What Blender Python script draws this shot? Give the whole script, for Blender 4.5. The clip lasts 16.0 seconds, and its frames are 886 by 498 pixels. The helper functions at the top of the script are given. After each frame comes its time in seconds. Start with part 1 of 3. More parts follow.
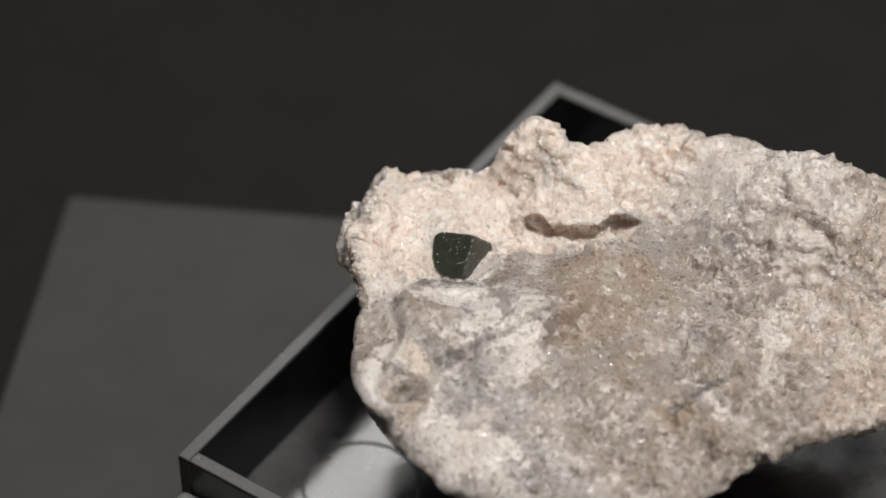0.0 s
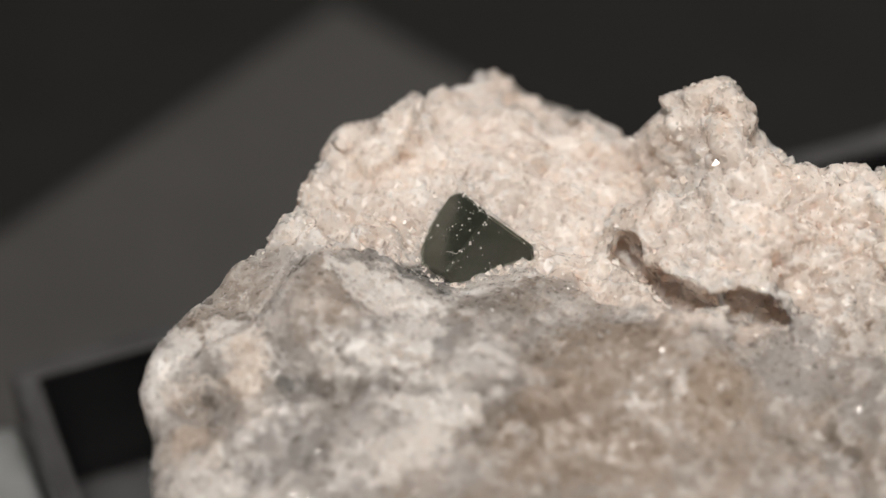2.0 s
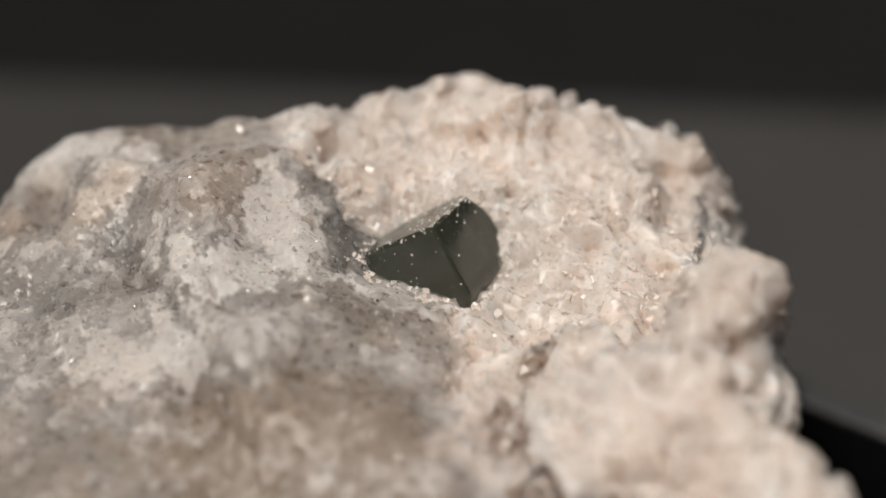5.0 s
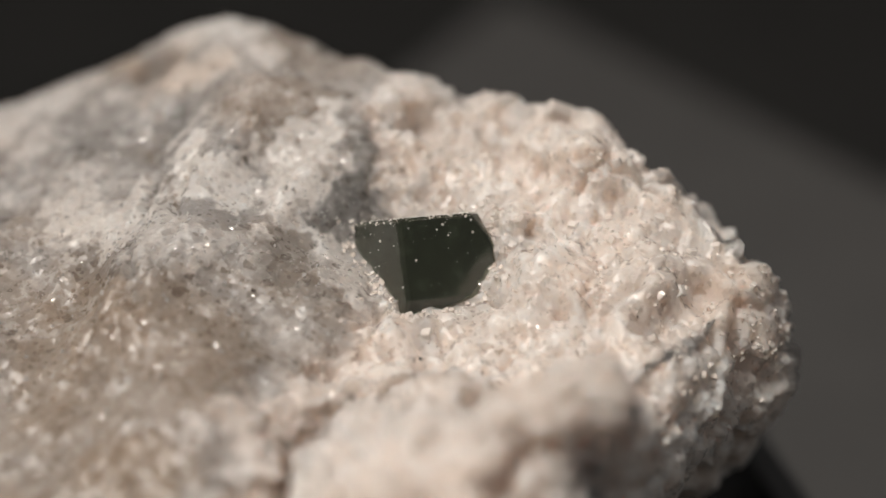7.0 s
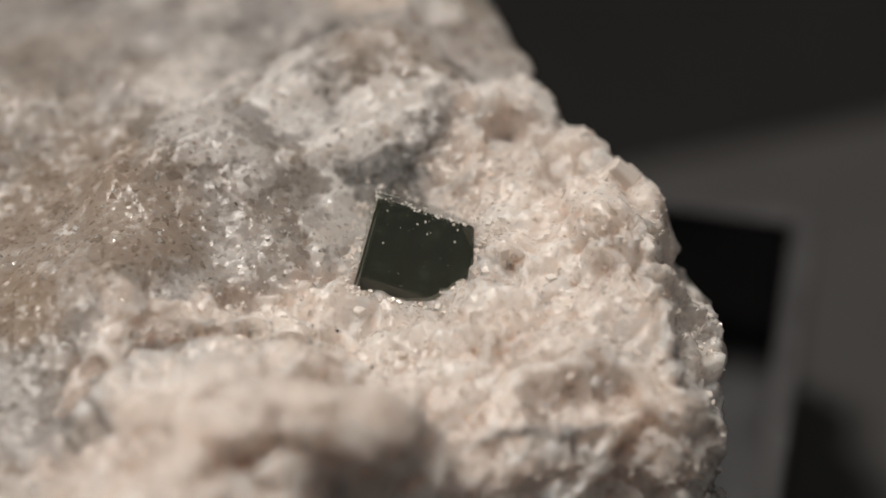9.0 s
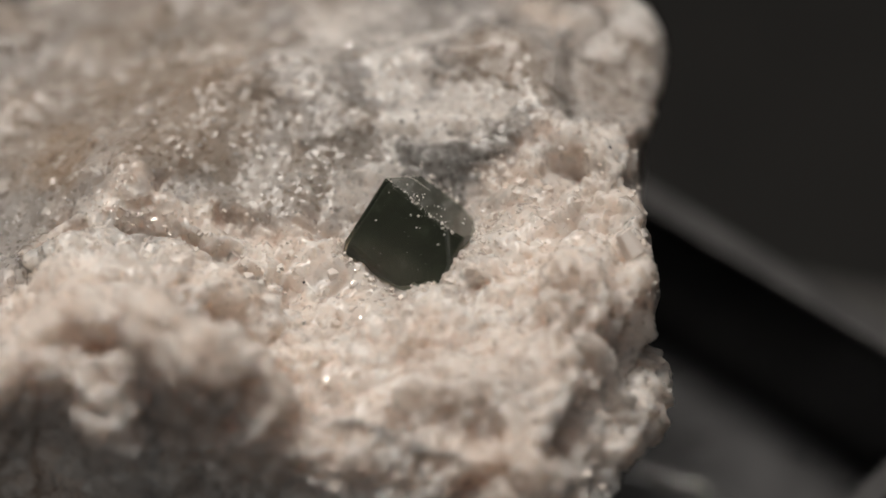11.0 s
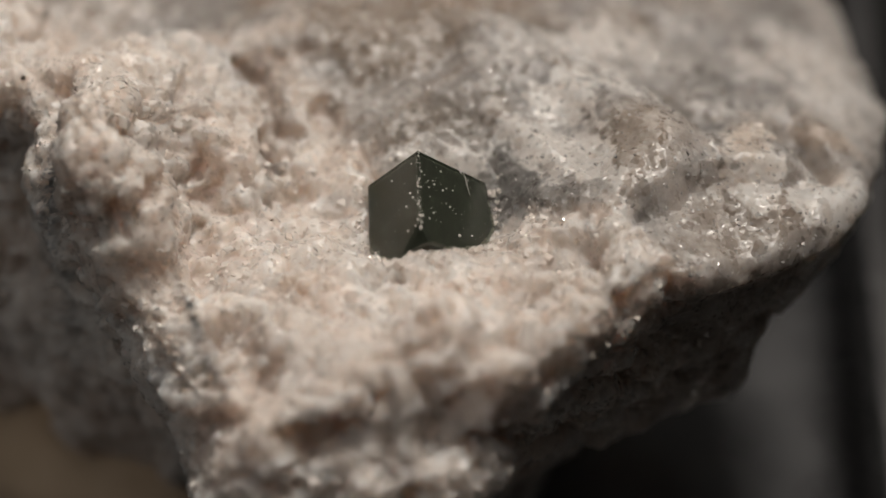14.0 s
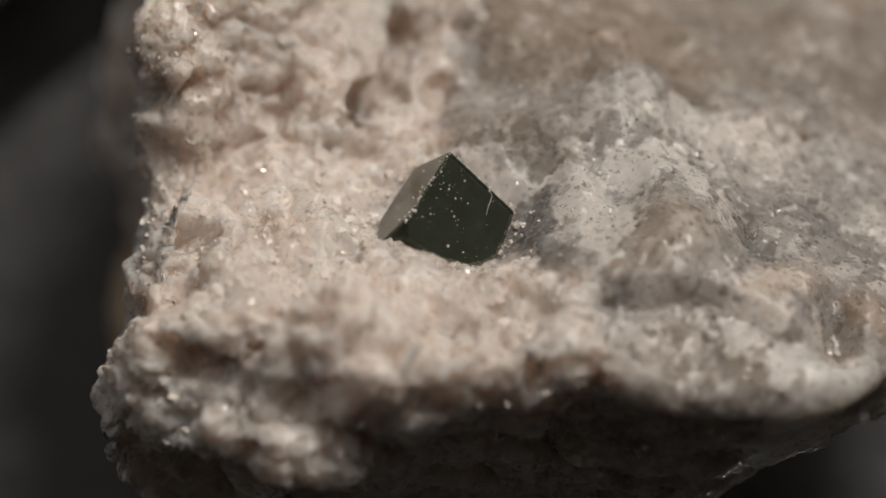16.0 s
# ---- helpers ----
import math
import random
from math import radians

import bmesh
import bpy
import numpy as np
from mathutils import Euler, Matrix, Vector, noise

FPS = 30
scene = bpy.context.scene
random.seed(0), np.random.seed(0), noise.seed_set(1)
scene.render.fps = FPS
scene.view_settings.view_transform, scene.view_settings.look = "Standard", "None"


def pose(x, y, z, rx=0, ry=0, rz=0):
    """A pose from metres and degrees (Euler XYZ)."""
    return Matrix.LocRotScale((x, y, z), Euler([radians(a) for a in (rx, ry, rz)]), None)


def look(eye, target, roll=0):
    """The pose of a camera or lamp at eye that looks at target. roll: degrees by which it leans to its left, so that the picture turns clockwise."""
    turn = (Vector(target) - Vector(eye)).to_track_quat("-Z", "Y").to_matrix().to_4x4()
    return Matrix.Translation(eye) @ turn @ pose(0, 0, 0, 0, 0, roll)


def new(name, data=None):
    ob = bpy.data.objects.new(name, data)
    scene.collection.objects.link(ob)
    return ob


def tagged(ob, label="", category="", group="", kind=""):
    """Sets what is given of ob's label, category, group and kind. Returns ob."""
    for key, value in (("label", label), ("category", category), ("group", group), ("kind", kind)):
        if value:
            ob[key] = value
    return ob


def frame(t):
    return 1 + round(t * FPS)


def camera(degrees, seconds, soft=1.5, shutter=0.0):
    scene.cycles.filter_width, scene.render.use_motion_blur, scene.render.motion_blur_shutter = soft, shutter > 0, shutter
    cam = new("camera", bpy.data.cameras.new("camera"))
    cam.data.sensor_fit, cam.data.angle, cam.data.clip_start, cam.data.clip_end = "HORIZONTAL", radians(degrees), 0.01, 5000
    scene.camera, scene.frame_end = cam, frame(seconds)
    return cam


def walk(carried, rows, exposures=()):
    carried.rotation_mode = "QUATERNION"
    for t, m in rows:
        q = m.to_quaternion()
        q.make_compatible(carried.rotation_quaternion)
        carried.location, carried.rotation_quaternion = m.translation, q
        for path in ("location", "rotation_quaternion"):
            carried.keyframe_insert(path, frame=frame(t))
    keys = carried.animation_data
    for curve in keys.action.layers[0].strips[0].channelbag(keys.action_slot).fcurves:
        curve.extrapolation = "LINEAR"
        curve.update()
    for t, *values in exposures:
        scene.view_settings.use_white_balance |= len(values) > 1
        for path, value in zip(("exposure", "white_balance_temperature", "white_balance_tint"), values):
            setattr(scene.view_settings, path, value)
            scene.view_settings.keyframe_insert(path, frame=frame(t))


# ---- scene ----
# Lengths below are in centimetres round the crystal's tip; P() turns them into metres on the table.
TIP = 4.64


def P(x, y, z):
    return Vector((x, y, z + TIP)) * 0.01


# ---- camera ----
ORBIT = [  # seconds, azimuth, elevation, distance, then the turn away from the tip: yaw, pitch, roll
    (0.0, -72.00, 43.67, 28.529, 0.85, 0.28, -0.84),
    (0.5, -63.41, 43.49, 24.709, 1.17, 0.27, -1.38),
    (1.0, -54.76, 43.79, 21.324, 1.31, 0.45, -1.60),
    (1.5, -45.74, 43.87, 18.492, 1.43, 0.54, -1.86),
    (2.0, -37.48, 43.30, 15.979, 1.32, 0.66, -1.21),
    (2.5, -29.59, 43.35, 13.838, 1.10, 0.80, -0.34),
    (3.0, -20.71, 43.23, 13.057, 0.82, 0.76, -0.33),
    (3.5, -12.14, 43.65, 13.053, 0.59, 0.63, -0.11),
    (4.0, -3.49, 43.86, 13.073, 0.36, 0.55, -0.02),
    (4.5, 4.69, 43.89, 13.120, -0.02, 0.49, 0.60),
    (5.0, 13.63, 43.70, 13.072, -0.32, 0.46, 0.70),
    (5.5, 23.31, 43.30, 12.929, -0.55, 0.45, 0.28),
    (6.0, 33.27, 42.91, 12.759, -0.76, 0.48, -0.32),
    (6.5, 43.03, 42.73, 12.631, -0.99, 0.53, -0.75),
    (7.0, 52.12, 42.99, 12.613, -1.28, 0.62, -0.65),
    (7.5, 60.54, 43.69, 12.704, -1.64, 0.74, -0.03),
    (8.0, 69.02, 44.28, 12.754, -1.67, 0.80, 0.23),
    (8.5, 77.75, 44.65, 12.797, -1.69, 0.89, 0.25),
    (9.0, 86.35, 44.76, 12.866, -1.83, 1.05, 0.27),
    (9.5, 94.83, 44.70, 12.970, -1.87, 1.18, -0.10),
    (10.0, 103.18, 44.48, 13.108, -1.81, 1.30, -0.87),
    (10.5, 111.44, 44.15, 13.246, -1.69, 1.41, -1.73),
    (11.0, 119.63, 43.73, 13.351, -1.52, 1.50, -2.41),
    (11.5, 127.76, 43.27, 13.389, -1.33, 1.59, -2.60),
    (12.0, 135.85, 42.78, 13.360, -1.13, 1.67, -2.32),
    (12.5, 144.00, 42.45, 13.364, -1.06, 1.75, -1.97),
    (13.0, 152.01, 42.11, 13.334, -0.89, 1.83, -1.74),
    (13.5, 159.92, 41.73, 13.293, -0.82, 1.94, -1.33),
    (14.0, 167.09, 41.68, 13.295, -0.66, 2.01, -0.51),
    (14.5, 174.73, 41.71, 13.292, -0.45, 2.05, 0.11),
    (15.0, 182.86, 41.93, 13.266, -0.36, 2.01, 0.53),
    (15.5, 190.81, 42.27, 13.268, -0.13, 2.01, 1.10),
    (16.0, 198.68, 42.69, 13.249, 0.15, 1.98, 1.24),
]


def orbit_pose(az, el, d, yaw, pitch, roll):
    a, e = radians(az), radians(el)
    eye = Vector((d * math.cos(e) * math.cos(a), d * math.cos(e) * math.sin(a), d * math.sin(e)))
    a, e = radians(az + yaw), radians(el + pitch)
    way = Vector((-math.cos(e) * math.cos(a), -math.cos(e) * math.sin(a), -math.sin(e)))
    right = Vector((-math.sin(a), math.cos(a), 0))
    up = right.cross(way)
    c, s = math.cos(radians(roll)), math.sin(radians(roll))
    right, up = c * right + s * up, c * up - s * right
    m = Matrix((right, up, -way)).transposed().to_4x4()
    m.translation = P(*eye)
    return m


cam = camera(17.65, 16.0, soft=1.5)
walk(cam, [(r[0], orbit_pose(*r[1:])) for r in ORBIT],
     exposures=[(0, 0.07, 6500, 10), (1.5, 0.0, 6540, 10), (3, -0.07, 6600, 10), (4.5, -0.15, 6630, 10), (7, -0.16, 6640, 10),
                (9, -0.27, 6680, 10), (12, -0.37, 6720, 10), (16, -0.48, 6780, 10)])
focus = new("focus_mark")
focus.location = P(-0.1, 0.0, -0.15)
cam.data.dof.use_dof = True
cam.data.dof.focus_object = focus
cam.data.dof.aperture_fstop = 16.0
cam.data.dof.aperture_blades = 0

# ---- light ----
world = bpy.data.worlds.new("world")
world.use_nodes = True
scene.world = world
world.node_tree.nodes["Background"].inputs[0].default_value = (1.0, 0.96, 0.92, 1)
world.node_tree.nodes["Background"].inputs[1].default_value = 0.058


def area_lamp(name, eye, target, size, power, colour, spread):
    lamp = bpy.data.lights.new(name, "AREA")
    lamp.shape, lamp.size, lamp.energy, lamp.color = "DISK", size, power, colour
    lamp.spread = radians(spread)
    ob = new(name, lamp)
    ob.matrix_world = look(eye, target)
    return ob


area_lamp("desk_lamp_light", P(22, -20, 80), P(1.0, 7, -0.5), 0.20, 0.55, (1.0, 0.935, 0.87), 44)
area_lamp("back_lamp_light", P(-17, 46, 43), P(-0.5, 0, -3), 0.24, 0.42, (1.0, 0.985, 0.965), 180)
area_lamp("top_lamp_light", P(-7, 5, 92), P(-0.5, 0, -1), 0.26, 0.46, (1.0, 0.96, 0.92), 180)


# ---- materials ----
def material(name):
    m = bpy.data.materials.new(name)
    m.use_nodes = True
    return m, m.node_tree.nodes, m.node_tree.links, m.node_tree.nodes["Principled BSDF"]


def noise_node(nodes, links, scale, detail=6.0, rough=0.6, vector=None):
    n = nodes.new("ShaderNodeTexNoise")
    n.inputs["Scale"].default_value, n.inputs["Detail"].default_value, n.inputs["Roughness"].default_value = scale, detail, rough
    if vector is not None:
        links.new(vector, n.inputs["Vector"])
    return n


def ramp_node(nodes, links, source, stops):
    r = nodes.new("ShaderNodeValToRGB")
    e = r.color_ramp.elements
    while len(e) < len(stops):
        e.new(0.5)
    for el, (pos, col) in zip(e, stops):
        el.position, el.color = pos, (*col, 1)
    links.new(source, r.inputs[0])
    return r


def mix_node(nodes, links, fac, a, b, kind="MIX"):
    n = nodes.new("ShaderNodeMix")
    n.data_type, n.blend_type = "RGBA", kind
    for value, socket in ((fac, n.inputs[0]), (a, n.inputs[6]), (b, n.inputs[7])):
        if isinstance(value, (int, float)):
            socket.default_value = value
        elif isinstance(value, tuple):
            socket.default_value = (*value, 1)
        else:
            links.new(value, socket)
    return n.outputs[2]


def maths(nodes, links, op, a, b=0.0, clamp=False):
    n = nodes.new("ShaderNodeMath")
    n.operation, n.use_clamp = op, clamp
    for value, socket in ((a, n.inputs[0]), (b, n.inputs[1])):
        if isinstance(value, (int, float)):
            socket.default_value = value
        else:
            links.new(value, socket)
    return n.outputs[0]


def bump(nodes, links, height, strength, distance, bsdf):
    b = nodes.new("ShaderNodeBump")
    b.inputs["Strength"].default_value, b.inputs["Distance"].default_value = strength, distance
    links.new(height, b.inputs["Height"])
    links.new(b.outputs[0], bsdf.inputs["Normal"])
    return b


def coords(nodes):
    return nodes.new("ShaderNodeTexCoord").outputs["Object"]


def attribute(nodes, name):
    a = nodes.new("ShaderNodeAttribute")
    a.attribute_name = name
    return a.outputs["Fac"]


def facet_normal(nodes, links, co, scale, amount, keep):
    """Small flat faces, each turned its own way; only the share `keep` of them is turned far. Gives the turn and a mask of those."""
    cells = nodes.new("ShaderNodeTexVoronoi")
    cells.inputs["Scale"].default_value = scale
    links.new(co, cells.inputs["Vector"])
    apart = nodes.new("ShaderNodeSeparateColor")
    links.new(cells.outputs["Color"], apart.inputs[0])
    mask = maths(nodes, links, "LESS_THAN", apart.outputs[2], keep)
    tilt = nodes.new("ShaderNodeVectorMath")
    tilt.operation = "MULTIPLY_ADD"
    links.new(cells.outputs["Color"], tilt.inputs[0])
    tilt.inputs[1].default_value, tilt.inputs[2].default_value = (amount,) * 3, (-amount / 2,) * 3
    turn = nodes.new("ShaderNodeVectorMath")
    turn.operation = "SCALE"
    links.new(tilt.outputs[0], turn.inputs[0])
    links.new(maths(nodes, links, "ADD", maths(nodes, links, "MULTIPLY", mask, 0.75), 0.25), turn.inputs["Scale"])
    return turn.outputs[0], mask, apart.outputs[0]


def rock_material():
    m, nodes, links, bsdf = material("sugary_quartz_rock")
    co = coords(nodes)
    pink, brown, dark, white, rust = (attribute(nodes, n) for n in ("pink", "brown", "dark", "white", "rust"))
    big = noise_node(nodes, links, 160, 5, 0.6, co)
    mid = noise_node(nodes, links, 330, 6, 0.6, co)
    fine = noise_node(nodes, links, 2600, 4, 0.6, co)
    fleck = noise_node(nodes, links, 1100, 8, 0.72, co)
    pinks = ramp_node(nodes, links, mid.outputs[0], [(0.3, (0.72, 0.625, 0.56)), (0.5, (0.785, 0.70, 0.64)), (0.68, (0.83, 0.775, 0.73))])
    greys = ramp_node(nodes, links, mid.outputs[0], [(0.30, (0.275, 0.262, 0.252)), (0.48, (0.345, 0.330, 0.319)), (0.62, (0.43, 0.414, 0.402))])
    spots = ramp_node(nodes, links, fleck.outputs[0], [(0.36, (0.82, 0.76, 0.71)), (0.48, (1, 1, 1)), (0.56, (1, 1, 1)), (0.66, (0.92, 0.93, 0.94))])
    tint = ramp_node(nodes, links, big.outputs[0], [(0.35, (0.88, 0.835, 0.80)), (0.6, (1, 1, 1))])
    col = mix_node(nodes, links, pink, greys.outputs[0], mix_node(nodes, links, 0.25, pinks.outputs[0], spots.outputs[0], "MULTIPLY"))
    col = mix_node(nodes, links, brown, col, mix_node(nodes, links, mid.outputs[0], (0.235, 0.182, 0.14), (0.43, 0.36, 0.30)))
    # white frosting: the broad patches, with their edges broken up, and loose flakes over the clear quartz
    broken = maths(nodes, links, "ADD", white, maths(nodes, links, "MULTIPLY", maths(nodes, links, "SUBTRACT", fleck.outputs[0], 0.5), 0.8))
    frosting = ramp_node(nodes, links, broken, [(0.16, (0, 0, 0)), (0.58, (0.9, 0.9, 0.9))])
    loose = ramp_node(nodes, links, maths(nodes, links, "ADD", fleck.outputs[0], maths(nodes, links, "MULTIPLY", mid.outputs[0], 0.5)), [(0.875, (0, 0, 0)), (0.905, (0.8, 0.8, 0.8))])
    cover = maths(nodes, links, "MAXIMUM", frosting.outputs[0], maths(nodes, links, "MULTIPLY", loose.outputs[0], maths(nodes, links, "SUBTRACT", 1.0, pink)))
    col = mix_node(nodes, links, cover, col, mix_node(nodes, links, mid.outputs[0], (0.60, 0.575, 0.55), (0.80, 0.78, 0.76)))
    col = mix_node(nodes, links, rust, col, (0.62, 0.50, 0.395))
    gloom = mix_node(nodes, links, fine.outputs[0], (0.10, 0.097, 0.092), (0.30, 0.29, 0.28))
    shard = ramp_node(nodes, links, maths(nodes, links, "ADD", dark, maths(nodes, links, "MULTIPLY", maths(nodes, links, "SUBTRACT", fleck.outputs[0], 0.5), 0.9)), [(0.2, (0, 0, 0)), (0.75, (1, 1, 1))])
    col = mix_node(nodes, links, maths(nodes, links, "MULTIPLY", shard.outputs[0], maths(nodes, links, "MINIMUM", maths(nodes, links, "MULTIPLY", dark, 4.0), 1.0)), col, gloom)
    col = mix_node(nodes, links, 0.8, col, tint.outputs[0], "MULTIPLY")
    speck = ramp_node(nodes, links, fine.outputs[0], [(0.36, (0.8, 0.78, 0.76)), (0.6, (1.0, 1.0, 1.0))])
    col = mix_node(nodes, links, maths(nodes, links, "SUBTRACT", 0.4, maths(nodes, links, "MULTIPLY", pink, 0.2)), col, speck.outputs[0], "MULTIPLY")
    turn_a, glint_a, shade = facet_normal(nodes, links, co, 2300, 1.0, 0.16)
    turn_b, glint_b, _ = facet_normal(nodes, links, co, 5200, 1.1, 0.12)
    each = ramp_node(nodes, links, shade, [(0.0, (0.80, 0.77, 0.745)), (0.5, (1, 1, 1))])
    links.new(mix_node(nodes, links, 0.3, col, each.outputs[0], "MULTIPLY"), bsdf.inputs["Base Color"])
    glint = maths(nodes, links, "MAXIMUM", glint_a, glint_b)
    dull = maths(nodes, links, "ADD", maths(nodes, links, "MULTIPLY", fine.outputs[0], 0.30), 0.22)
    links.new(mix_node(nodes, links, glint, dull, (0.17, 0.17, 0.17)), bsdf.inputs["Roughness"])
    bsdf.inputs["Subsurface Weight"].default_value = 0.95
    bsdf.inputs["Subsurface Radius"].default_value = (1.0, 0.91, 0.85)
    depth = nodes.new("ShaderNodeMapRange")
    depth.inputs["To Min"].default_value, depth.inputs["To Max"].default_value = 0.0038, 0.0030
    links.new(pink, depth.inputs["Value"])
    links.new(depth.outputs[0], bsdf.inputs["Subsurface Scale"])
    bsdf.inputs["IOR"].default_value = 1.54
    normal = nodes.new("ShaderNodeNewGeometry").outputs["Normal"]
    for turn in (turn_a, turn_b):
        add = nodes.new("ShaderNodeVectorMath")
        links.new(normal, add.inputs[0])
        links.new(turn, add.inputs[1])
        normal = add.outputs[0]
    unit = nodes.new("ShaderNodeVectorMath")
    unit.operation = "NORMALIZE"
    links.new(normal, unit.inputs[0])
    links.new(unit.outputs[0], bsdf.inputs["Normal"])
    return m


def grain_material(name, low, high, rough, single=False, clearness=0.1):
    m, nodes, links, bsdf = material(name)
    if single:
        pick = nodes.new("ShaderNodeObjectInfo").outputs["Random"]
    else:
        pick = nodes.new("ShaderNodeNewGeometry").outputs["Random Per Island"]
    r = ramp_node(nodes, links, pick, [(0.0, low), (1.0, high)])
    links.new(r.outputs[0], bsdf.inputs["Base Color"])
    bsdf.inputs["Roughness"].default_value = rough
    bsdf.inputs["Transmission Weight"].default_value = clearness
    bsdf.inputs["IOR"].default_value = 1.5
    return m


def crystal_material():
    """The clear green skin of the crystal."""
    m, nodes, links, bsdf = material("clear_green_crystal")
    co = coords(nodes)
    f = noise_node(nodes, links, 5000, 3, 0.5, co)
    rr = ramp_node(nodes, links, f.outputs[0], [(0.4, (0.10, 0.10, 0.10)), (0.7, (0.22, 0.22, 0.22))])
    links.new(rr.outputs[0], bsdf.inputs["Roughness"])
    bsdf.inputs["Base Color"].default_value = (0.25, 0.29, 0.225, 1)
    bsdf.inputs["Transmission Weight"].default_value = 0.9
    bsdf.inputs["IOR"].default_value = 1.60
    return m


def core_material():
    """The dark, cloudy inside of the crystal."""
    m, nodes, links, bsdf = material("dark_green_core")
    n = noise_node(nodes, links, 900, 6, 0.6, coords(nodes))
    r = ramp_node(nodes, links, n.outputs[0], [(0.35, (0.068, 0.066, 0.050)), (0.60, (0.10, 0.098, 0.077)), (0.72, (0.17, 0.175, 0.15))])
    links.new(r.outputs[0], bsdf.inputs["Base Color"])
    bsdf.inputs["Roughness"].default_value = 0.6
    return m


def plastic_material(name, colour, rough):
    m, nodes, links, bsdf = material(name)
    co = coords(nodes)
    n = noise_node(nodes, links, 240, 5, 0.6, co)
    d = noise_node(nodes, links, 3500, 3, 0.5, co)
    r = ramp_node(nodes, links, n.outputs[0], [(0.35, tuple(c * 0.8 for c in colour)), (0.7, tuple(c * 1.25 for c in colour))])
    links.new(r.outputs[0], bsdf.inputs["Base Color"])
    links.new(maths(nodes, links, "MULTIPLY_ADD", n.outputs[0], 0.2), bsdf.inputs["Roughness"])
    nodes[-1].inputs[2].default_value = rough - 0.1
    bump(nodes, links, d.outputs[0], 0.06, 0.00004, bsdf)
    return m


def sheet_material(name, low, high, scale, rough, relief):
    m, nodes, links, bsdf = material(name)
    co = coords(nodes)
    n = noise_node(nodes, links, scale, 6, 0.65, co)
    f = noise_node(nodes, links, scale * 14, 3, 0.6, co)
    r = ramp_node(nodes, links, mix_node(nodes, links, 0.4, n.outputs[0], f.outputs[0]), [(0.35, low), (0.65, high)])
    links.new(r.outputs[0], bsdf.inputs["Base Color"])
    bsdf.inputs["Roughness"].default_value = rough
    bump(nodes, links, f.outputs[0], 0.25, relief, bsdf)
    return m


ROCK = rock_material()
PINK_GRAIN = grain_material("pink_quartz_grain", (0.80, 0.71, 0.64), (0.90, 0.85, 0.80), 0.20, clearness=0.15)
GRAIN_PIECE = grain_material("single_quartz_grain", (0.78, 0.69, 0.62), (0.90, 0.86, 0.82), 0.12, True, 0.2)
CLEAR_GRAIN = grain_material("pale_quartz_grain", (0.48, 0.46, 0.44), (0.80, 0.785, 0.77), 0.12, clearness=0.4)
CRYSTAL = crystal_material()
CORE = core_material()
DUST = grain_material("pale_dust", (0.6, 0.57, 0.52), (0.85, 0.82, 0.78), 0.5, clearness=0.0)
BLACK_PLASTIC = plastic_material("black_plastic", (0.006, 0.006, 0.0065), 0.20)
SHINY_PLASTIC = plastic_material("shiny_black_plastic", (0.065, 0.066, 0.069), 0.15)
SHINY_PLASTIC.node_tree.nodes["Principled BSDF"].inputs["IOR"].default_value = 2.2
# Rim base greyer than the walls: part of its lamp reflection is in the colour.
RIM_SHEEN_PLASTIC = plastic_material("grey_rim_sheen", (0.06, 0.06, 0.062), 0.25)
PALE_PLASTIC = plastic_material("pale_grey_plastic", (0.20, 0.21, 0.215), 0.40)
GREY_FOAM = sheet_material("charcoal_card", (0.036, 0.0356, 0.0352), (0.048, 0.0472, 0.0465), 120, 0.85, 0.0002)
BLACK_CLOTH = sheet_material("black_cloth", (0.006, 0.006, 0.006), (0.010, 0.010, 0.0096), 90, 0.9, 0.0003)
BLACK_CLOTH.node_tree.nodes["Principled BSDF"].inputs["Specular IOR Level"].default_value = 0.3
PUTTY = sheet_material("tan_putty", (0.50, 0.37, 0.25), (0.60, 0.46, 0.33), 300, 0.7, 0.0002)
DARK_WALL = sheet_material("dark_wall_paint", (0.03, 0.03, 0.03), (0.045, 0.045, 0.045), 8, 0.9, 0.0005)


# ---- helpers for meshes ----
def part(name, bm, mat, parent=None, label="", smooth=False):
    me = bpy.data.meshes.new(name)
    bm.to_mesh(me)
    bm.free()
    me.materials.append(mat)
    for f in me.polygons:
        f.use_smooth = smooth
    ob = new(name, me)
    ob.parent = parent
    if label:
        tagged(ob, label)
    return ob


def numpy_mesh(name, verts, faces, mat, smooth=True):
    me = bpy.data.meshes.new(name)
    k = faces.shape[1]
    me.vertices.add(len(verts))
    me.vertices.foreach_set("co", verts.astype(np.float32).ravel())
    me.loops.add(faces.size)
    me.loops.foreach_set("vertex_index", faces.astype(np.int32).ravel())
    me.polygons.add(len(faces))
    me.polygons.foreach_set("loop_start", np.arange(0, faces.size, k, dtype=np.int32))
    me.polygons.foreach_set("use_smooth", np.full(len(faces), smooth))
    me.update(calc_edges=True)
    me.validate()
    me.materials.append(mat)
    return me


def box_bm(lo, hi, bevel=0.0, m=None):
    bm = bmesh.new()
    bmesh.ops.create_cube(bm, size=1)
    for v in bm.verts:
        v.co = Vector([(l + h) / 2 + c * (h - l) for c, l, h in zip(v.co, lo, hi)])
    if bevel:
        bmesh.ops.bevel(bm, geom=bm.edges[:], offset=bevel, segments=2, affect="EDGES", profile=0.5)
    if m is not None:
        bm.transform(m)
    return bm


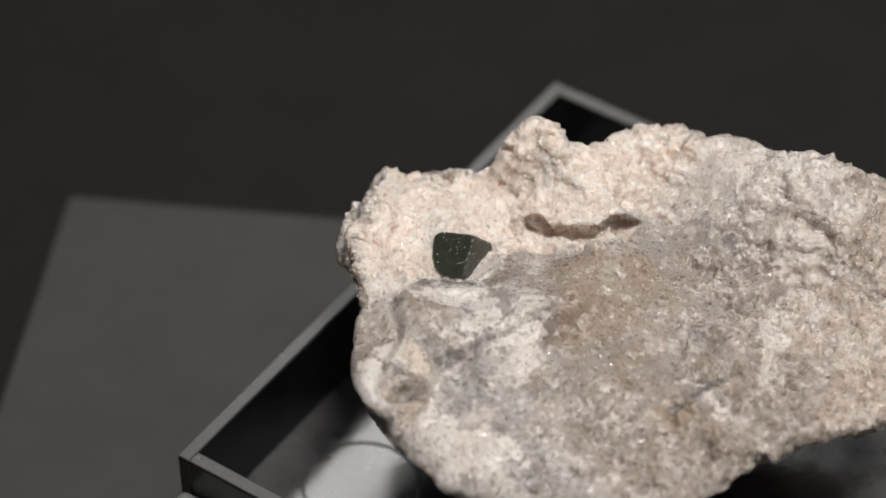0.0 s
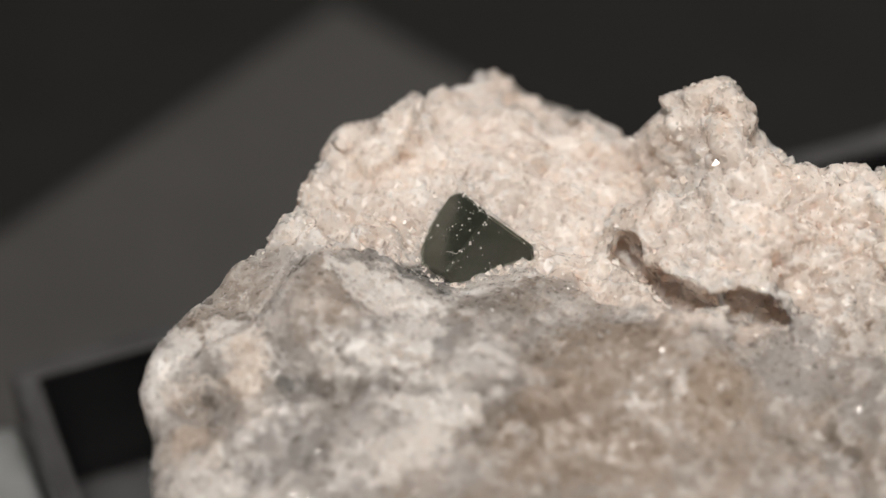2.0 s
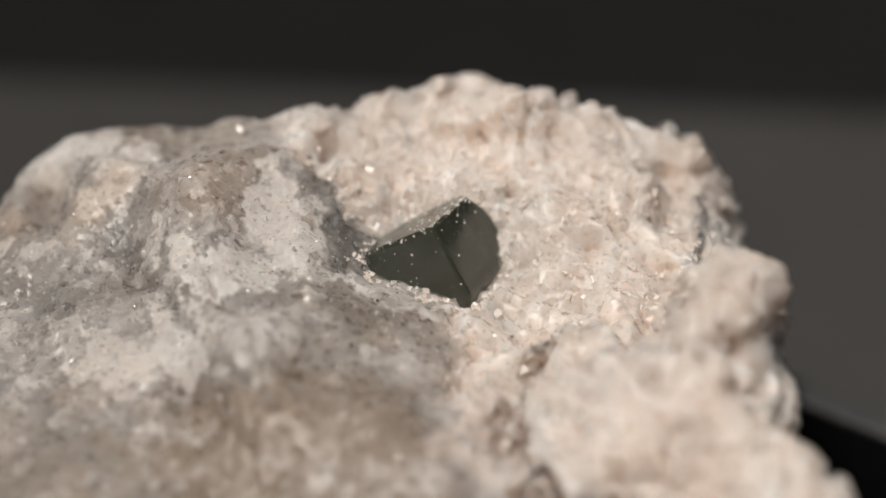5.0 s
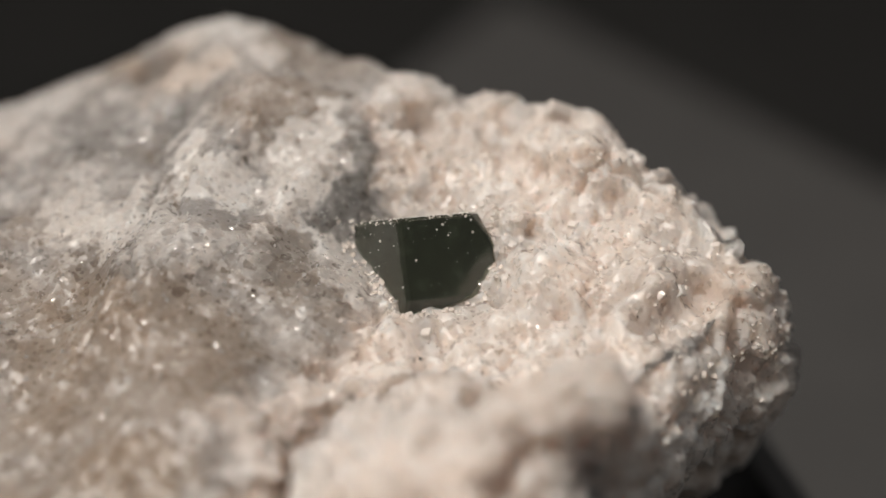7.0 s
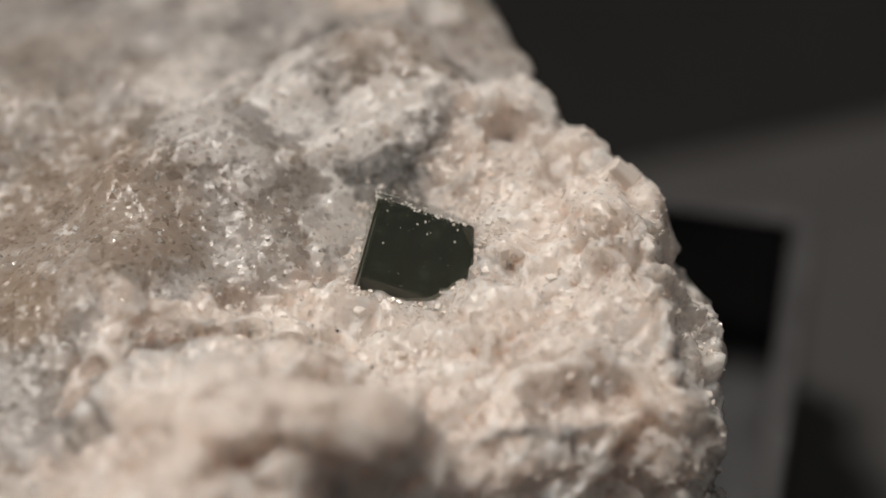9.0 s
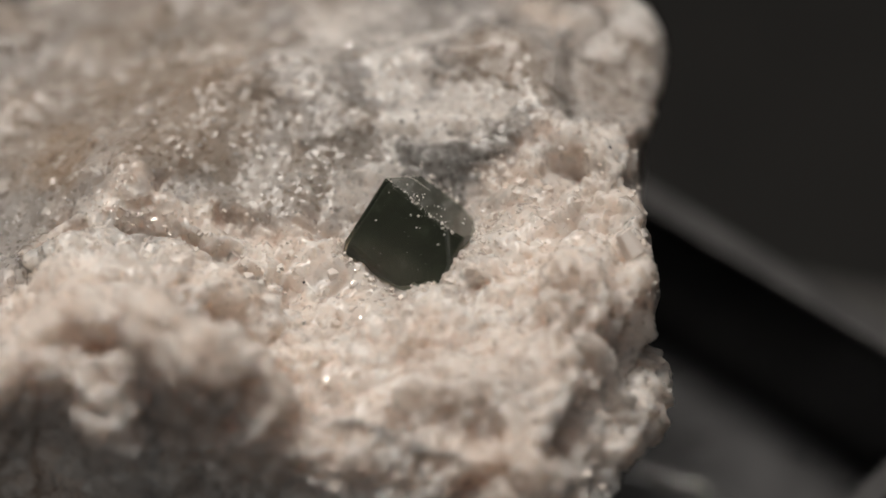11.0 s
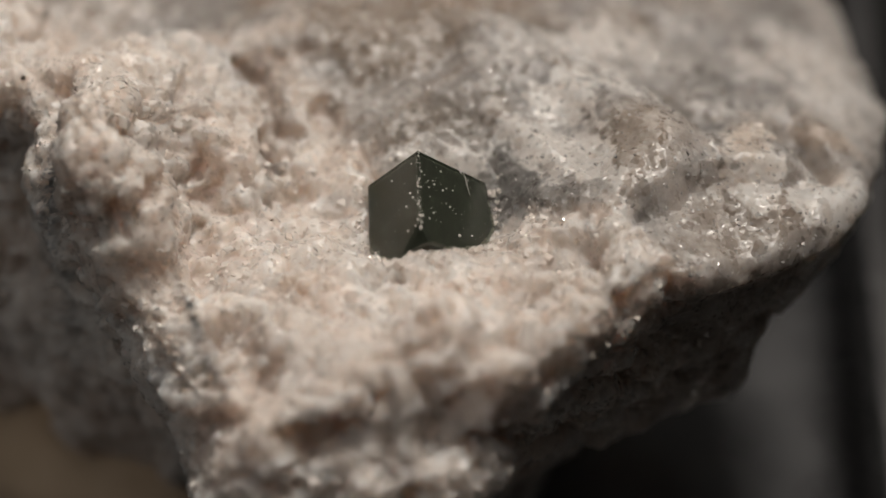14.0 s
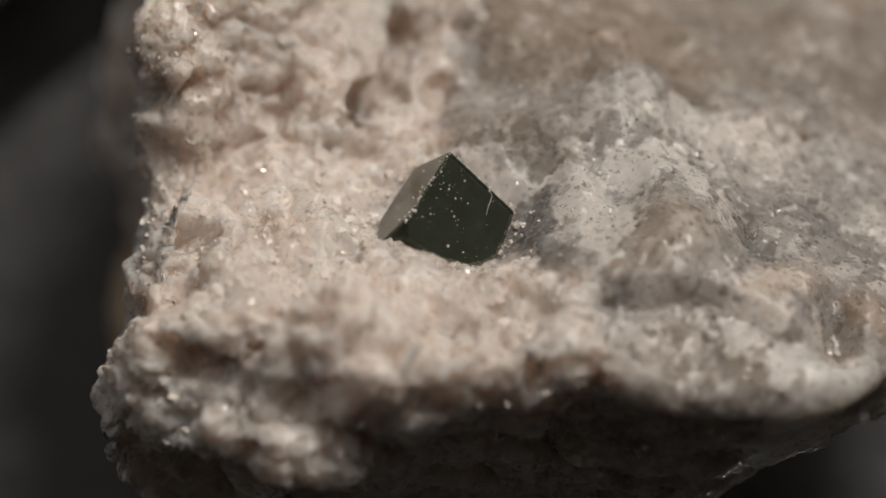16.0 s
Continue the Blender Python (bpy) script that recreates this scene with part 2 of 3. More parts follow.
# ---- noise on arrays ----
def hash3(i, j, k, seed):
    h = (i.astype(np.int64) * 73856093) ^ (j.astype(np.int64) * 19349663) ^ (k.astype(np.int64) * 83492791) ^ (seed * 2654435761)
    h = (h ^ (h >> 13)) * 1274126177 & 0x7FFFFFFF
    h = (h ^ (h >> 16)) * 668265263 & 0x7FFFFFFF
    return ((h ^ (h >> 15)) & 0xFFFFF) / 1048575.0


def value_noise(p, scale, seed):
    q = p * scale
    i = np.floor(q)
    f = q - i
    f = f * f * f * (f * (f * 6 - 15) + 10)
    out = 0.0
    for a in (0, 1):
        for b in (0, 1):
            for c in (0, 1):
                w = (f[:, 0] if a else 1 - f[:, 0]) * (f[:, 1] if b else 1 - f[:, 1]) * (f[:, 2] if c else 1 - f[:, 2])
                out = out + w * hash3(i[:, 0] + a, i[:, 1] + b, i[:, 2] + c, seed)
    return out * 2 - 1


def fbm(p, scale, octaves, seed, gain=0.5):
    out, amp = 0.0, 1.0
    for o in range(octaves):
        out = out + amp * value_noise(p + o * 7.3, scale * 2 ** o, seed + o)
        amp *= gain
    return out


def facets(p, scale, seed, tilt=0.6):
    """Cells with flat, tilted tops: the look of packed small crystals."""
    q = p * scale
    i = np.floor(q)
    best, height = np.full(len(p), 9.0), np.zeros(len(p))
    for a in (-1, 0, 1):
        for b in (-1, 0, 1):
            for c in (-1, 0, 1):
                ci, cj, ck = i[:, 0] + a, i[:, 1] + b, i[:, 2] + c
                d = np.stack([q[:, n] - g - hash3(ci, cj, ck, seed + n) for n, g in enumerate((ci, cj, ck))], 1)
                r = (d * d).sum(1)
                t = np.stack([hash3(ci, cj, ck, seed + 5 + n) - 0.5 for n in range(3)], 1)
                h = (d * t).sum(1) * 2 * tilt + hash3(ci, cj, ck, seed + 9) - 0.5
                near = r < best
                best, height = np.where(near, r, best), np.where(near, h, height)
    return height, np.sqrt(best)


def dome(d):
    return np.sqrt(np.clip(1 - (d / 0.95) ** 2, 0.02, 1))


# ---- the rock's form ----
RIM = np.array([(-1.46, 0.03), (-1.57, 0.34), (-1.48, 0.85), (-1.48, 1.20), (-1.0, 1.36), (-0.6, 1.40), (-0.12, 1.55), (0.5, 1.78),
                (0.84, 1.74), (1.0, 2.06), (1.8, 2.3), (2.7, 2.4), (3.7, 2.35), (4.5, 1.7), (4.9, 0.4), (4.5, -0.5), (3.7, -1.05),
                (3.3, -1.5), (2.9, -2.45), (1.6, -2.88), (0.5, -2.66), (0.0, -2.35), (-0.44, -2.12), (-0.66, -1.84), (-0.82, -1.37), (-0.86, -0.98), (-1.15, -0.42)])
SWELLS = [  # plan place, radius along and across, turn in degrees, height
    (0.17, 1.46, 0.46, 0.30, -20, 0.50), (0.74, 1.24, 0.56, 0.40, -20, 0.46), (0.02, 1.30, 0.18, 0.2, 0, 0.12), (-1.15, 0.2, 0.35, 0.5, 0, 0.07), (-1.08, -0.25, 0.3, 0.4, 30, 0.11), (0.5, -2.1, 0.8, 0.45, 10, 0.16), (0.1, -1.12, 0.5, 0.22, 8, 0.16),
    (0.75, -0.7, 0.55, 0.3, 15, 0.14), (1.5, 1.9, 0.8, 0.5, 0, 0.42), (2.6, 1.6, 0.9, 0.7, 0, 0.56), (3.6, 1.6, 0.8, 0.8, 0, 0.66), (-0.2, -1.75, 0.5, 0.5, 0, 0.25), (-0.44, -2.06, 0.2, 0.2, 0, 0.09), (-0.85, -0.8, 0.3, 0.35, 40, 0.14),
    (-0.27, -0.31, 0.22, 0.16, -30, -0.10), (-0.22, 0.30, 0.22, 0.17, 0, -0.07), (-0.55, 0.09, 0.17, 0.20, 0, 0.10), (0.02, -0.26, 0.16, 0.12, 0, -0.05), (0.62, 0.82, 0.52, 0.26, 6, 0.17), (1.25, 1.0, 0.25, 0.25, 0, 0.10), (1.2, -0.75, 0.6, 0.12, 30, -0.08), (-0.12, -1.91, 0.26, 0.11, 15, -0.20),
    (0.30, -0.92, 0.34, 0.10, 15, 0.05), (0.18, -0.58, 0.36, 0.08, 20, 0.04), (0.52, -1.52, 0.34, 0.16, 12, 0.06),
    (0.18, 1.50, 0.30, 0.24, 0, 0.18), (-1.38, 0.28, 0.16, 0.32, 0, -0.14), (-1.12, -0.04, 0.16, 0.17, 0, -0.07), (-1.27, 0.86, 0.2, 0.22, 0, 0.07), (-0.62, -1.75, 0.2, 0.35, 0, 0.06), (0.55, -2.45, 0.55, 0.3, 0, 0.09), (1.5, -2.65, 0.7, 0.4, 0, 0.14), (-0.8, 1.22, 0.2, 0.15, 0, 0.07),
]
LEVELS = [  # gentle rises and dips of the top: plan place, height
    (-1.1, -0.15, -0.08), (-1.1, 0.22, 0.21), (-1.1, 1.33, -0.18), (-0.73, -0.15, 0.07), (-0.36, -0.89, 0.11), (-0.36, -0.52, 0.06), (-0.36, 0.59, 0.09),
    (-0.36, 1.33, 0.08), (0.01, -1.63, -0.06), (0.01, -0.89, 0.07), (0.01, -0.52, 0.07), (0.01, -0.15, -0.08), (0.01, 0.59, -0.1), (0.01, 0.96, -0.05),
    (0.01, 1.33, -0.13), (0.38, -0.15, 0.09), (0.38, 0.96, 0.05), (0.38, 1.33, -0.18), (0.75, -0.52, 0.09), (0.75, 0.96, -0.06), (1.12, -0.52, 0.07),
    (1.12, -0.15, 0.13), (1.12, 0.22, 0.09), (1.12, 0.59, 0.1), (1.12, 0.96, -0.08), (1.12, 1.33, 0.06), (1.49, 0.22, 0.11), (1.49, 1.33, -0.1),
    (1.86, 1.33, -0.17), (1.86, 1.7, -0.11), (2.23, 0.59, -0.05)]
GROOVE = [(0.15, -1.52), (0.15, -1.42), (0.36, -1.28), (0.62, -1.06), (0.80, -0.88), (0.97, -0.74), (1.14, -0.40)]
CRACK = [(1.52, -0.44), (1.27, -0.45), (0.93, -0.56), (0.67, -0.79), (0.42, -1.02)]


def top_height(x, y):
    front = np.maximum(0, -1.2 - y)
    z = -0.30 - 0.42 * front ** 1.25 - 0.10 * np.maximum(0, x - 1.2) ** 1.2
    z = z - 1.1 * np.maximum(0, y - 1.02 - 0.18 * np.clip((x + 1.1) / 0.3, 0, 1)) * (x < 0.2) * np.clip((0.2 - x) / 0.5, 0, 1)
    z = z - 1.6 * np.maximum(0, -1.27 - 0.10 * np.exp(-((y - 0.35) / 0.3) ** 2) - x) ** 1.1 * np.clip((y + 0.25) / 0.3, 0, 1)
    for cx, cy, ra, rb, turn, h in SWELLS:
        c, s = math.cos(radians(turn)), math.sin(radians(turn))
        a, b = ((x - cx) * c + (y - cy) * s) / ra, (-(x - cx) * s + (y - cy) * c) / rb
        z = z + h * np.exp(-(a * a + b * b) ** 1.3)
    ledge = np.interp(y, (-1.8, -1.52, -1.31, -1.12, -0.93), (-0.33, -0.28, -0.32, -0.41, -0.47))
    z = z + (0.04 - 0.09 * np.clip((ledge + 0.05 - x) / 0.11, 0, 1)) * np.clip((y + 1.95) / 0.2, 0, 1) * np.clip((-0.78 - y) / 0.15, 0, 1) * np.exp(-((x + 0.35) / 0.45) ** 4)
    for cx, cy, h in LEVELS:
        z = z + h * np.exp(-((x - cx) ** 2 + (y - cy) ** 2) / 0.1156)
    return z


def rim_distance(x, y):
    d, inside = np.full(x.shape, 1e9), np.zeros(x.shape, bool)
    for (ax, ay), (bx, by) in zip(RIM, np.roll(RIM, -1, 0)):
        ex, ey = bx - ax, by - ay
        t = np.clip(((x - ax) * ex + (y - ay) * ey) / (ex * ex + ey * ey), 0, 1)
        d = np.minimum(d, (x - ax - t * ex) ** 2 + (y - ay - t * ey) ** 2)
        inside ^= ((ay > y) != (by > y)) & (x < ex * (y - ay) / (ey + 1e-12 * (ey == 0)) + ax)
    d = np.sqrt(d)
    return np.where(inside, -d, d)


def smooth_max(a, b, k):
    h = np.clip(0.5 + 0.5 * (a - b) / k, 0, 1)
    return b + (a - b) * h + k * h * (1 - h)


FLOOR = -3.25
SLIT = [(0.36, 0.69, -0.38), (0.56, 0.62, -0.40), (0.85, 0.66, -0.39), (1.05, 0.78, -0.39), (1.20, 0.92, -0.38), (1.34, 1.03, -0.37)]


def slit_depth(x, y, z):
    """How deep a place lies in the long hollow under the pink knob, which opens up and to the side."""
    near = (x > 0.1) & (x < 1.9) & (y > 0.1) & (y < 1.4) & (z > -0.75)
    out = np.full(np.broadcast(x, y, z).shape, -1.0)
    if not near.any():
        return out
    p = np.stack([np.broadcast_to(c, out.shape)[near] for c in (x, y, z)], 1)
    p = p + np.stack([0.045 * fbm(p, 5.0, 3, g, 0.6) for g in (141, 143, 147)], 1)
    far = np.full(len(p), 1e9)
    for reach in (-0.05, 0.03, 0.11, 0.19, 0.27, 0.35):
        shift = reach * np.array([0.42, -0.52, 0.74])
        for a, b in zip(np.array(SLIT) + shift, np.array(SLIT[1:]) + shift):
            t = np.clip((p - a) @ (b - a) / ((b - a) @ (b - a)), 0, 1)
            far = np.minimum(far, np.linalg.norm(p - a - t[:, None] * (b - a), axis=1) - 0.05 * max(reach, 0))
    out[near] = 0.072 + 0.014 * np.sin(11 * p[:, 0] + 7 * p[:, 1]) + 0.010 * np.sin(23 * p[:, 0] - 15 * p[:, 1]) - far
    return out


def rock_form(x, y, z, top=None, side=None):
    top = top_height(x, y) if top is None else top
    side = rim_distance(x, y) if side is None else side
    low = np.maximum(0, -0.75 - 0.35 * np.exp(-((x + 1.45) ** 2 + (y - 1.15) ** 2) / 0.5) - z)
    under = np.maximum(np.clip((x + 0.45) / 0.5, 0, 1) * np.clip((-0.5 - y) / 0.6, 0, 1), np.clip((x - 1.8) / 0.7, 0, 1))
    inset = (0.42 + 0.45 * under - 0.22 * np.clip((y - 0.9) / 0.4, 0, 1) * np.clip((x + 0.3) / 0.4, 0, 1)) * low ** 1.1
    inset = inset * (1 - 0.8 * np.clip((-0.3 - y) / 0.5, 0, 1) * np.clip((y + 1.75) / 0.3, 0, 1) * np.clip((-0.3 - x) / 0.3, 0, 1) * np.clip((z + 1.75) / 0.4, 0, 1))
    lip = -0.44 - 0.34 * np.clip((y + 0.5) / 0.5, 0, 1)
    inset = inset + 0.08 * np.clip((lip - z) / 0.12, 0, 1) * np.clip((0.1 - x) / 0.3, 0, 1) * np.clip((1.1 - y) / 0.3, 0, 1)
    inset = inset - 0.7 * np.clip((y - 1.2) / 0.5, 0, 1) * np.clip((x - 0.2) / 0.6, 0, 1) * np.minimum(low, 0.6)
    d = smooth_max(side + inset, (z - top) * 0.85, 0.11)
    d = smooth_max(d, slit_depth(x, y, z), 0.03)
    return smooth_max(d, FLOOR + 0.02 - z, 0.2)


HOLES = [  # hollows in the pink crust: plan place, radius, depth
    (-0.71, 1.12, 0.16, 0.08), (-0.94, 1.00, 0.10, 0.10), (-0.64, 0.07, 0.13, 0.09), (-0.61, -0.61, 0.08, 0.05), (-1.31, 0.22, 0.15, 0.08), (-1.35, 0.73, 0.11, 0.12), (-1.45, 0.26, 0.10, 0.08),
    (0.0, 0.70, 0.12, 0.05), (-0.93, 0.48, 0.09, 0.06), (-0.30, 0.64, 0.10, 0.05), (0.12, 0.42, 0.08, 0.04), (1.29, 1.03, 0.13, 0.10)]


def surface_net(lo, hi, step):
    ax = [np.arange(l, h, step) for l, h in zip(lo, hi)]
    gx, gy = np.meshgrid(ax[0], ax[1], indexing="ij")
    top, side = top_height(gx, gy), rim_distance(gx, gy)
    vol = np.stack([rock_form(gx, gy, z, top, side) for z in ax[2]], 2).astype(np.float32)
    s = vol < 0
    n = np.array(vol.shape) - 1
    cnt = np.zeros(n, np.int8)
    for a in (0, 1):
        for b in (0, 1):
            for c in (0, 1):
                cnt += s[a:n[0] + a, b:n[1] + b, c:n[2] + c]
    cell = (cnt > 0) & (cnt < 8)
    idx = np.full(n, -1, np.int64)
    where = np.argwhere(cell)
    idx[cell] = np.arange(len(where))
    verts = (where + 0.5) * step + np.array(lo)
    quads = []
    for axis in range(3):
        o1, o2 = [(1, 2), (2, 0), (0, 1)][axis]
        sl0, sl1 = [slice(None)] * 3, [slice(None)] * 3
        sl0[axis], sl1[axis] = slice(0, -1), slice(1, None)
        cross = s[tuple(sl0)] != s[tuple(sl1)]
        e = np.argwhere(cross)
        e = e[(e[:, o1] > 0) & (e[:, o2] > 0) & (e[:, o1] < n[o1]) & (e[:, o2] < n[o2])]
        flip = s[tuple(e.T)]
        q = []
        for d1, d2 in ((0, 0), (-1, 0), (-1, -1), (0, -1)):
            k = e.copy()
            k[:, o1] += d1
            k[:, o2] += d2
            q.append(idx[tuple(k.T)])
        q = np.stack(q, 1)
        q[~flip] = q[~flip][:, ::-1]
        quads.append(q)
    return verts, np.concatenate(quads)


def settle(v, rounds=2):
    """Move points onto the form, and give the outward way at each."""
    for _ in range(rounds):
        e = 0.012
        d = rock_form(*v.T)
        g = np.stack([rock_form(*(v + np.eye(3)[k] * e).T) - d for k in range(3)], 1) / e
        g2 = np.maximum((g * g).sum(1), 0.05)
        v = v - np.clip(d / g2, -0.05, 0.05)[:, None] * g
    return v, g / np.linalg.norm(g, axis=1)[:, None]


def split_quads(v, q):
    e = np.sort(np.stack([q, np.roll(q, -1, 1)], 2).reshape(-1, 2), 1)
    key = e[:, 0] * len(v) + e[:, 1]
    u, first, inv = np.unique(key, return_index=True, return_inverse=True)
    mid = (v[e[first, 0]] + v[e[first, 1]]) / 2
    centre = v[q].mean(1)
    em = inv.reshape(-1, 4) + len(v)
    c = np.arange(len(q)) + len(v) + len(mid)
    quads = np.concatenate([np.stack([q[:, k], em[:, k], c, em[:, k - 1]], 1) for k in range(4)])
    return np.concatenate([v, mid, centre]), quads


def blot(v, cx, cy, ra, rb, turn=0):
    c, s = math.cos(radians(turn)), math.sin(radians(turn))
    a, b = ((v[:, 0] - cx) * c + (v[:, 1] - cy) * s) / ra, (-(v[:, 0] - cx) * s + (v[:, 1] - cy) * c) / rb
    return 1 - np.sqrt(a * a + b * b)


SEAM = [(-1.6, -1.62), (-0.90, -1.25), (-0.72, -0.97), (-0.46, -0.82), (-0.38, -0.52), (-0.20, -0.28), (0.16, 0.05), (0.45, 0.28), (0.82, 0.30), (1.22, 0.36),
        (1.45, 0.80), (1.58, 1.40), (2.3, 1.2), (3.0, 0.75), (3.5, -0.3), (3.9, -2.5)]


def line_distance(v, line):
    d = np.full(len(v), 1e9)
    for (ax, ay), (bx, by) in zip(line, line[1:]):
        ex, ey = bx - ax, by - ay
        t = np.clip(((v[:, 0] - ax) * ex + (v[:, 1] - ay) * ey) / (ex * ex + ey * ey), 0, 1)
        d = np.minimum(d, np.hypot(v[:, 0] - ax - t * ex, v[:, 1] - ay - t * ey))
    return d


def pink_side(v):
    """Signed way from the seam between the pink crust and the grey quartz."""
    d, side = np.full(len(v), 1e9), np.zeros(len(v))
    for (ax, ay), (bx, by) in zip(SEAM, SEAM[1:]):
        ex, ey = bx - ax, by - ay
        t = np.clip(((v[:, 0] - ax) * ex + (v[:, 1] - ay) * ey) / (ex * ex + ey * ey), 0, 1)
        r = np.hypot(v[:, 0] - ax - t * ex, v[:, 1] - ay - t * ey)
        s = ex * (v[:, 1] - ay) - ey * (v[:, 0] - ax)
        near = r < d
        d, side = np.where(near, r, d), np.where(near, np.sign(s), side)
    return d * side


def step01(x, soft):
    x = np.clip(x / soft * 0.5 + 0.5, 0, 1)
    return x * x * (3 - 2 * x)


# Patches of the grey quartz in plan: place, radius along and across, turn in degrees, strength.
BROWN = [(1.62, 0.28, 0.27, 0.19, 112, 1.0), (-0.13, -1.00, 0.34, 0.27, 150, 0.62), (-0.57, -1.42, 0.48, 0.26, 110, 0.5), (1.36, -0.12, 0.34, 0.27, 154, 0.7), (1.5, -0.5, 0.6, 0.26, 42, 0.85),
         (1.24, -0.47, 0.39, 0.16, 73, 0.8), (2.47, -1.27, 0.2, 0.22, 133, 1.0), (1.70, 1.36, 0.28, 0.17, 114, 0.9), (0.36, -0.32, 0.30, 0.18, 80, 0.4), (2.5, -1.62, 0.7, 0.25, 48, 0.6), (2.0, 0.1, 0.4, 0.3, 0, 0.5), (1.9, -1.4, 0.9, 0.5, 40, 0.45)]
DARK = [(-0.19, -0.39, 0.27, 0.10, 173, 0.78), (-0.29, -0.62, 0.22, 0.07, 67, 0.55), (-0.04, -0.43, 0.20, 0.09, 20, 0.70), (0.43, -0.23, 0.24, 0.15, 103, 0.4), (0.54, -1.60, 0.27, 0.24, 142, 0.42),
        (0.62, -1.40, 0.40, 0.22, 65, 0.22), (0.14, -1.50, 0.06, 0.05, 0, 1.0), (2.60, -1.02, 0.07, 0.28, 146, 0.8), (0.34, -0.30, 0.24, 0.12, 65, 0.35)]
WHITE = [(-0.30, -1.56, 0.33, 0.20, 157, 0.8), (0.78, -0.97, 0.36, 0.15, 51, 0.9), (0.31, -0.78, 0.24, 0.14, 45, 0.8), (0.18, -0.19, 0.32, 0.12, 85, 0.9), (0.42, -0.95, 0.34, 0.11, 56, 0.9),
         (0.04, -0.66, 0.40, 0.17, 28, 1.0), (2.66, -1.0, 0.30, 0.12, 146, 0.9), (3.15, -0.17, 0.7, 0.14, 104, 0.6), (0.7, -2.25, 0.6, 0.22, 5, 0.7), (-0.50, -1.85, 0.25, 0.2, 60, 0.9), (0.85, -1.28, 0.34, 0.14, 60, 0.8), (2.3, 1.6, 0.7, 0.45, 0, 0.55), (3.2, 1.2, 0.6, 0.5, 0, 0.5)]
RUST = [(-0.05, -1.66, 0.20, 0.13, 150, 0.5), (0.05, -2.05, 0.16, 0.09, 70, 0.5), (-0.15, -1.93, 0.2, 0.1, 15, 0.3)]


def patches(v, table, wander, soft):
    out = np.zeros(len(v))
    for *place, strength in table:
        out = np.maximum(out, strength * step01(blot(v, *place) + wander, soft))
    return out


def zones(v):
    n1, n2, n3 = fbm(v, 3.0, 4, 11), fbm(v, 9.0, 3, 17), fbm(v, 26.0, 3, 19)
    pink = step01(pink_side(v) + 0.10 * n1 * (1 + 4 * np.clip((v[:, 0] - 1.8) / 1.2, 0, 1)) + 0.06 * n2 + 0.02 * n3, 0.10 + 0.3 * np.clip((v[:, 0] - 1.8) / 1.2, 0, 1))
    pink = pink * (1 - 0.55 * step01(v[:, 0] - 1.75 + 0.3 * n1, 0.5) * (v[:, 2] > -1.2))
    pink = np.maximum(pink, step01(-1.0 - v[:, 2] + 0.3 * n1, 0.5) * 0.6)
    pink = np.maximum(pink, 0.5 * step01(-0.55 - v[:, 2] + 0.12 * n1, 0.25) * step01(-0.2 - v[:, 0], 0.5))
    brown = patches(v, BROWN, 0.22 * n1 + 0.18 * n2 + 0.04 * n3, 0.40)
    brown = np.maximum(brown, 0.65 * step01(blot(v, 1.6, -0.35, 1.2, 0.9, 20) + 0.7 * n1 + 0.2 * n2, 0.5))
    brown = np.maximum(brown, 0.45 * step01(v[:, 0] - 2.3 + 0.6 * n1, 0.6)) * (1 - 0.85 * pink)
    dark = patches(v, DARK, 0.5 * n2 + 0.25 * n1 + 0.35 * n3, 0.3) * (1 - 0.6 * pink)
    groove = line_distance(v + 0.05 * np.stack([n2, n1, n2], 1), GROOVE)
    dark = np.maximum(dark, 0.5 * step01(0.030 + 0.03 * n1 - groove, 0.05))
    crack = step01(0.012 + 0.02 * n1 - line_distance(v + 0.04 * np.stack([n2, n1, n2], 1), CRACK), 0.02)
    brown = np.maximum(brown, 0.8 * crack)
    # Brown painted down inside the slit, for the warm shade of the hollow.
    brown = np.maximum(brown, 0.3 * step01(0.10 + 0.05 * n2 - line_distance(v, [p[:2] for p in SLIT]), 0.12) * (v[:, 2] < -0.22))
    white = patches(v, WHITE, 0.45 * n1 + 0.40 * n2 + 0.18 * n3, 0.16)
    veil = step01(fbm(v, 2.6, 6, 23, 0.55) + 0.04 * n3 - 0.17, 0.24)
    flake = step01(fbm(v, 8.0, 4, 29, 0.65) - 0.46, 0.08)
    white = np.maximum(white, 0.48 * veil * (1 - 0.75 * brown) * (0.25 + 0.75 * np.clip((1.5 - v[:, 0]) / 0.7, 0, 1)))
    white = np.maximum(white, 0.45 * flake * (1 - 0.4 * brown))
    rust = 0.8 * patches(v, RUST, 0.5 * n2, 0.6)
    return pink, brown, dark, white * 0.85, rust


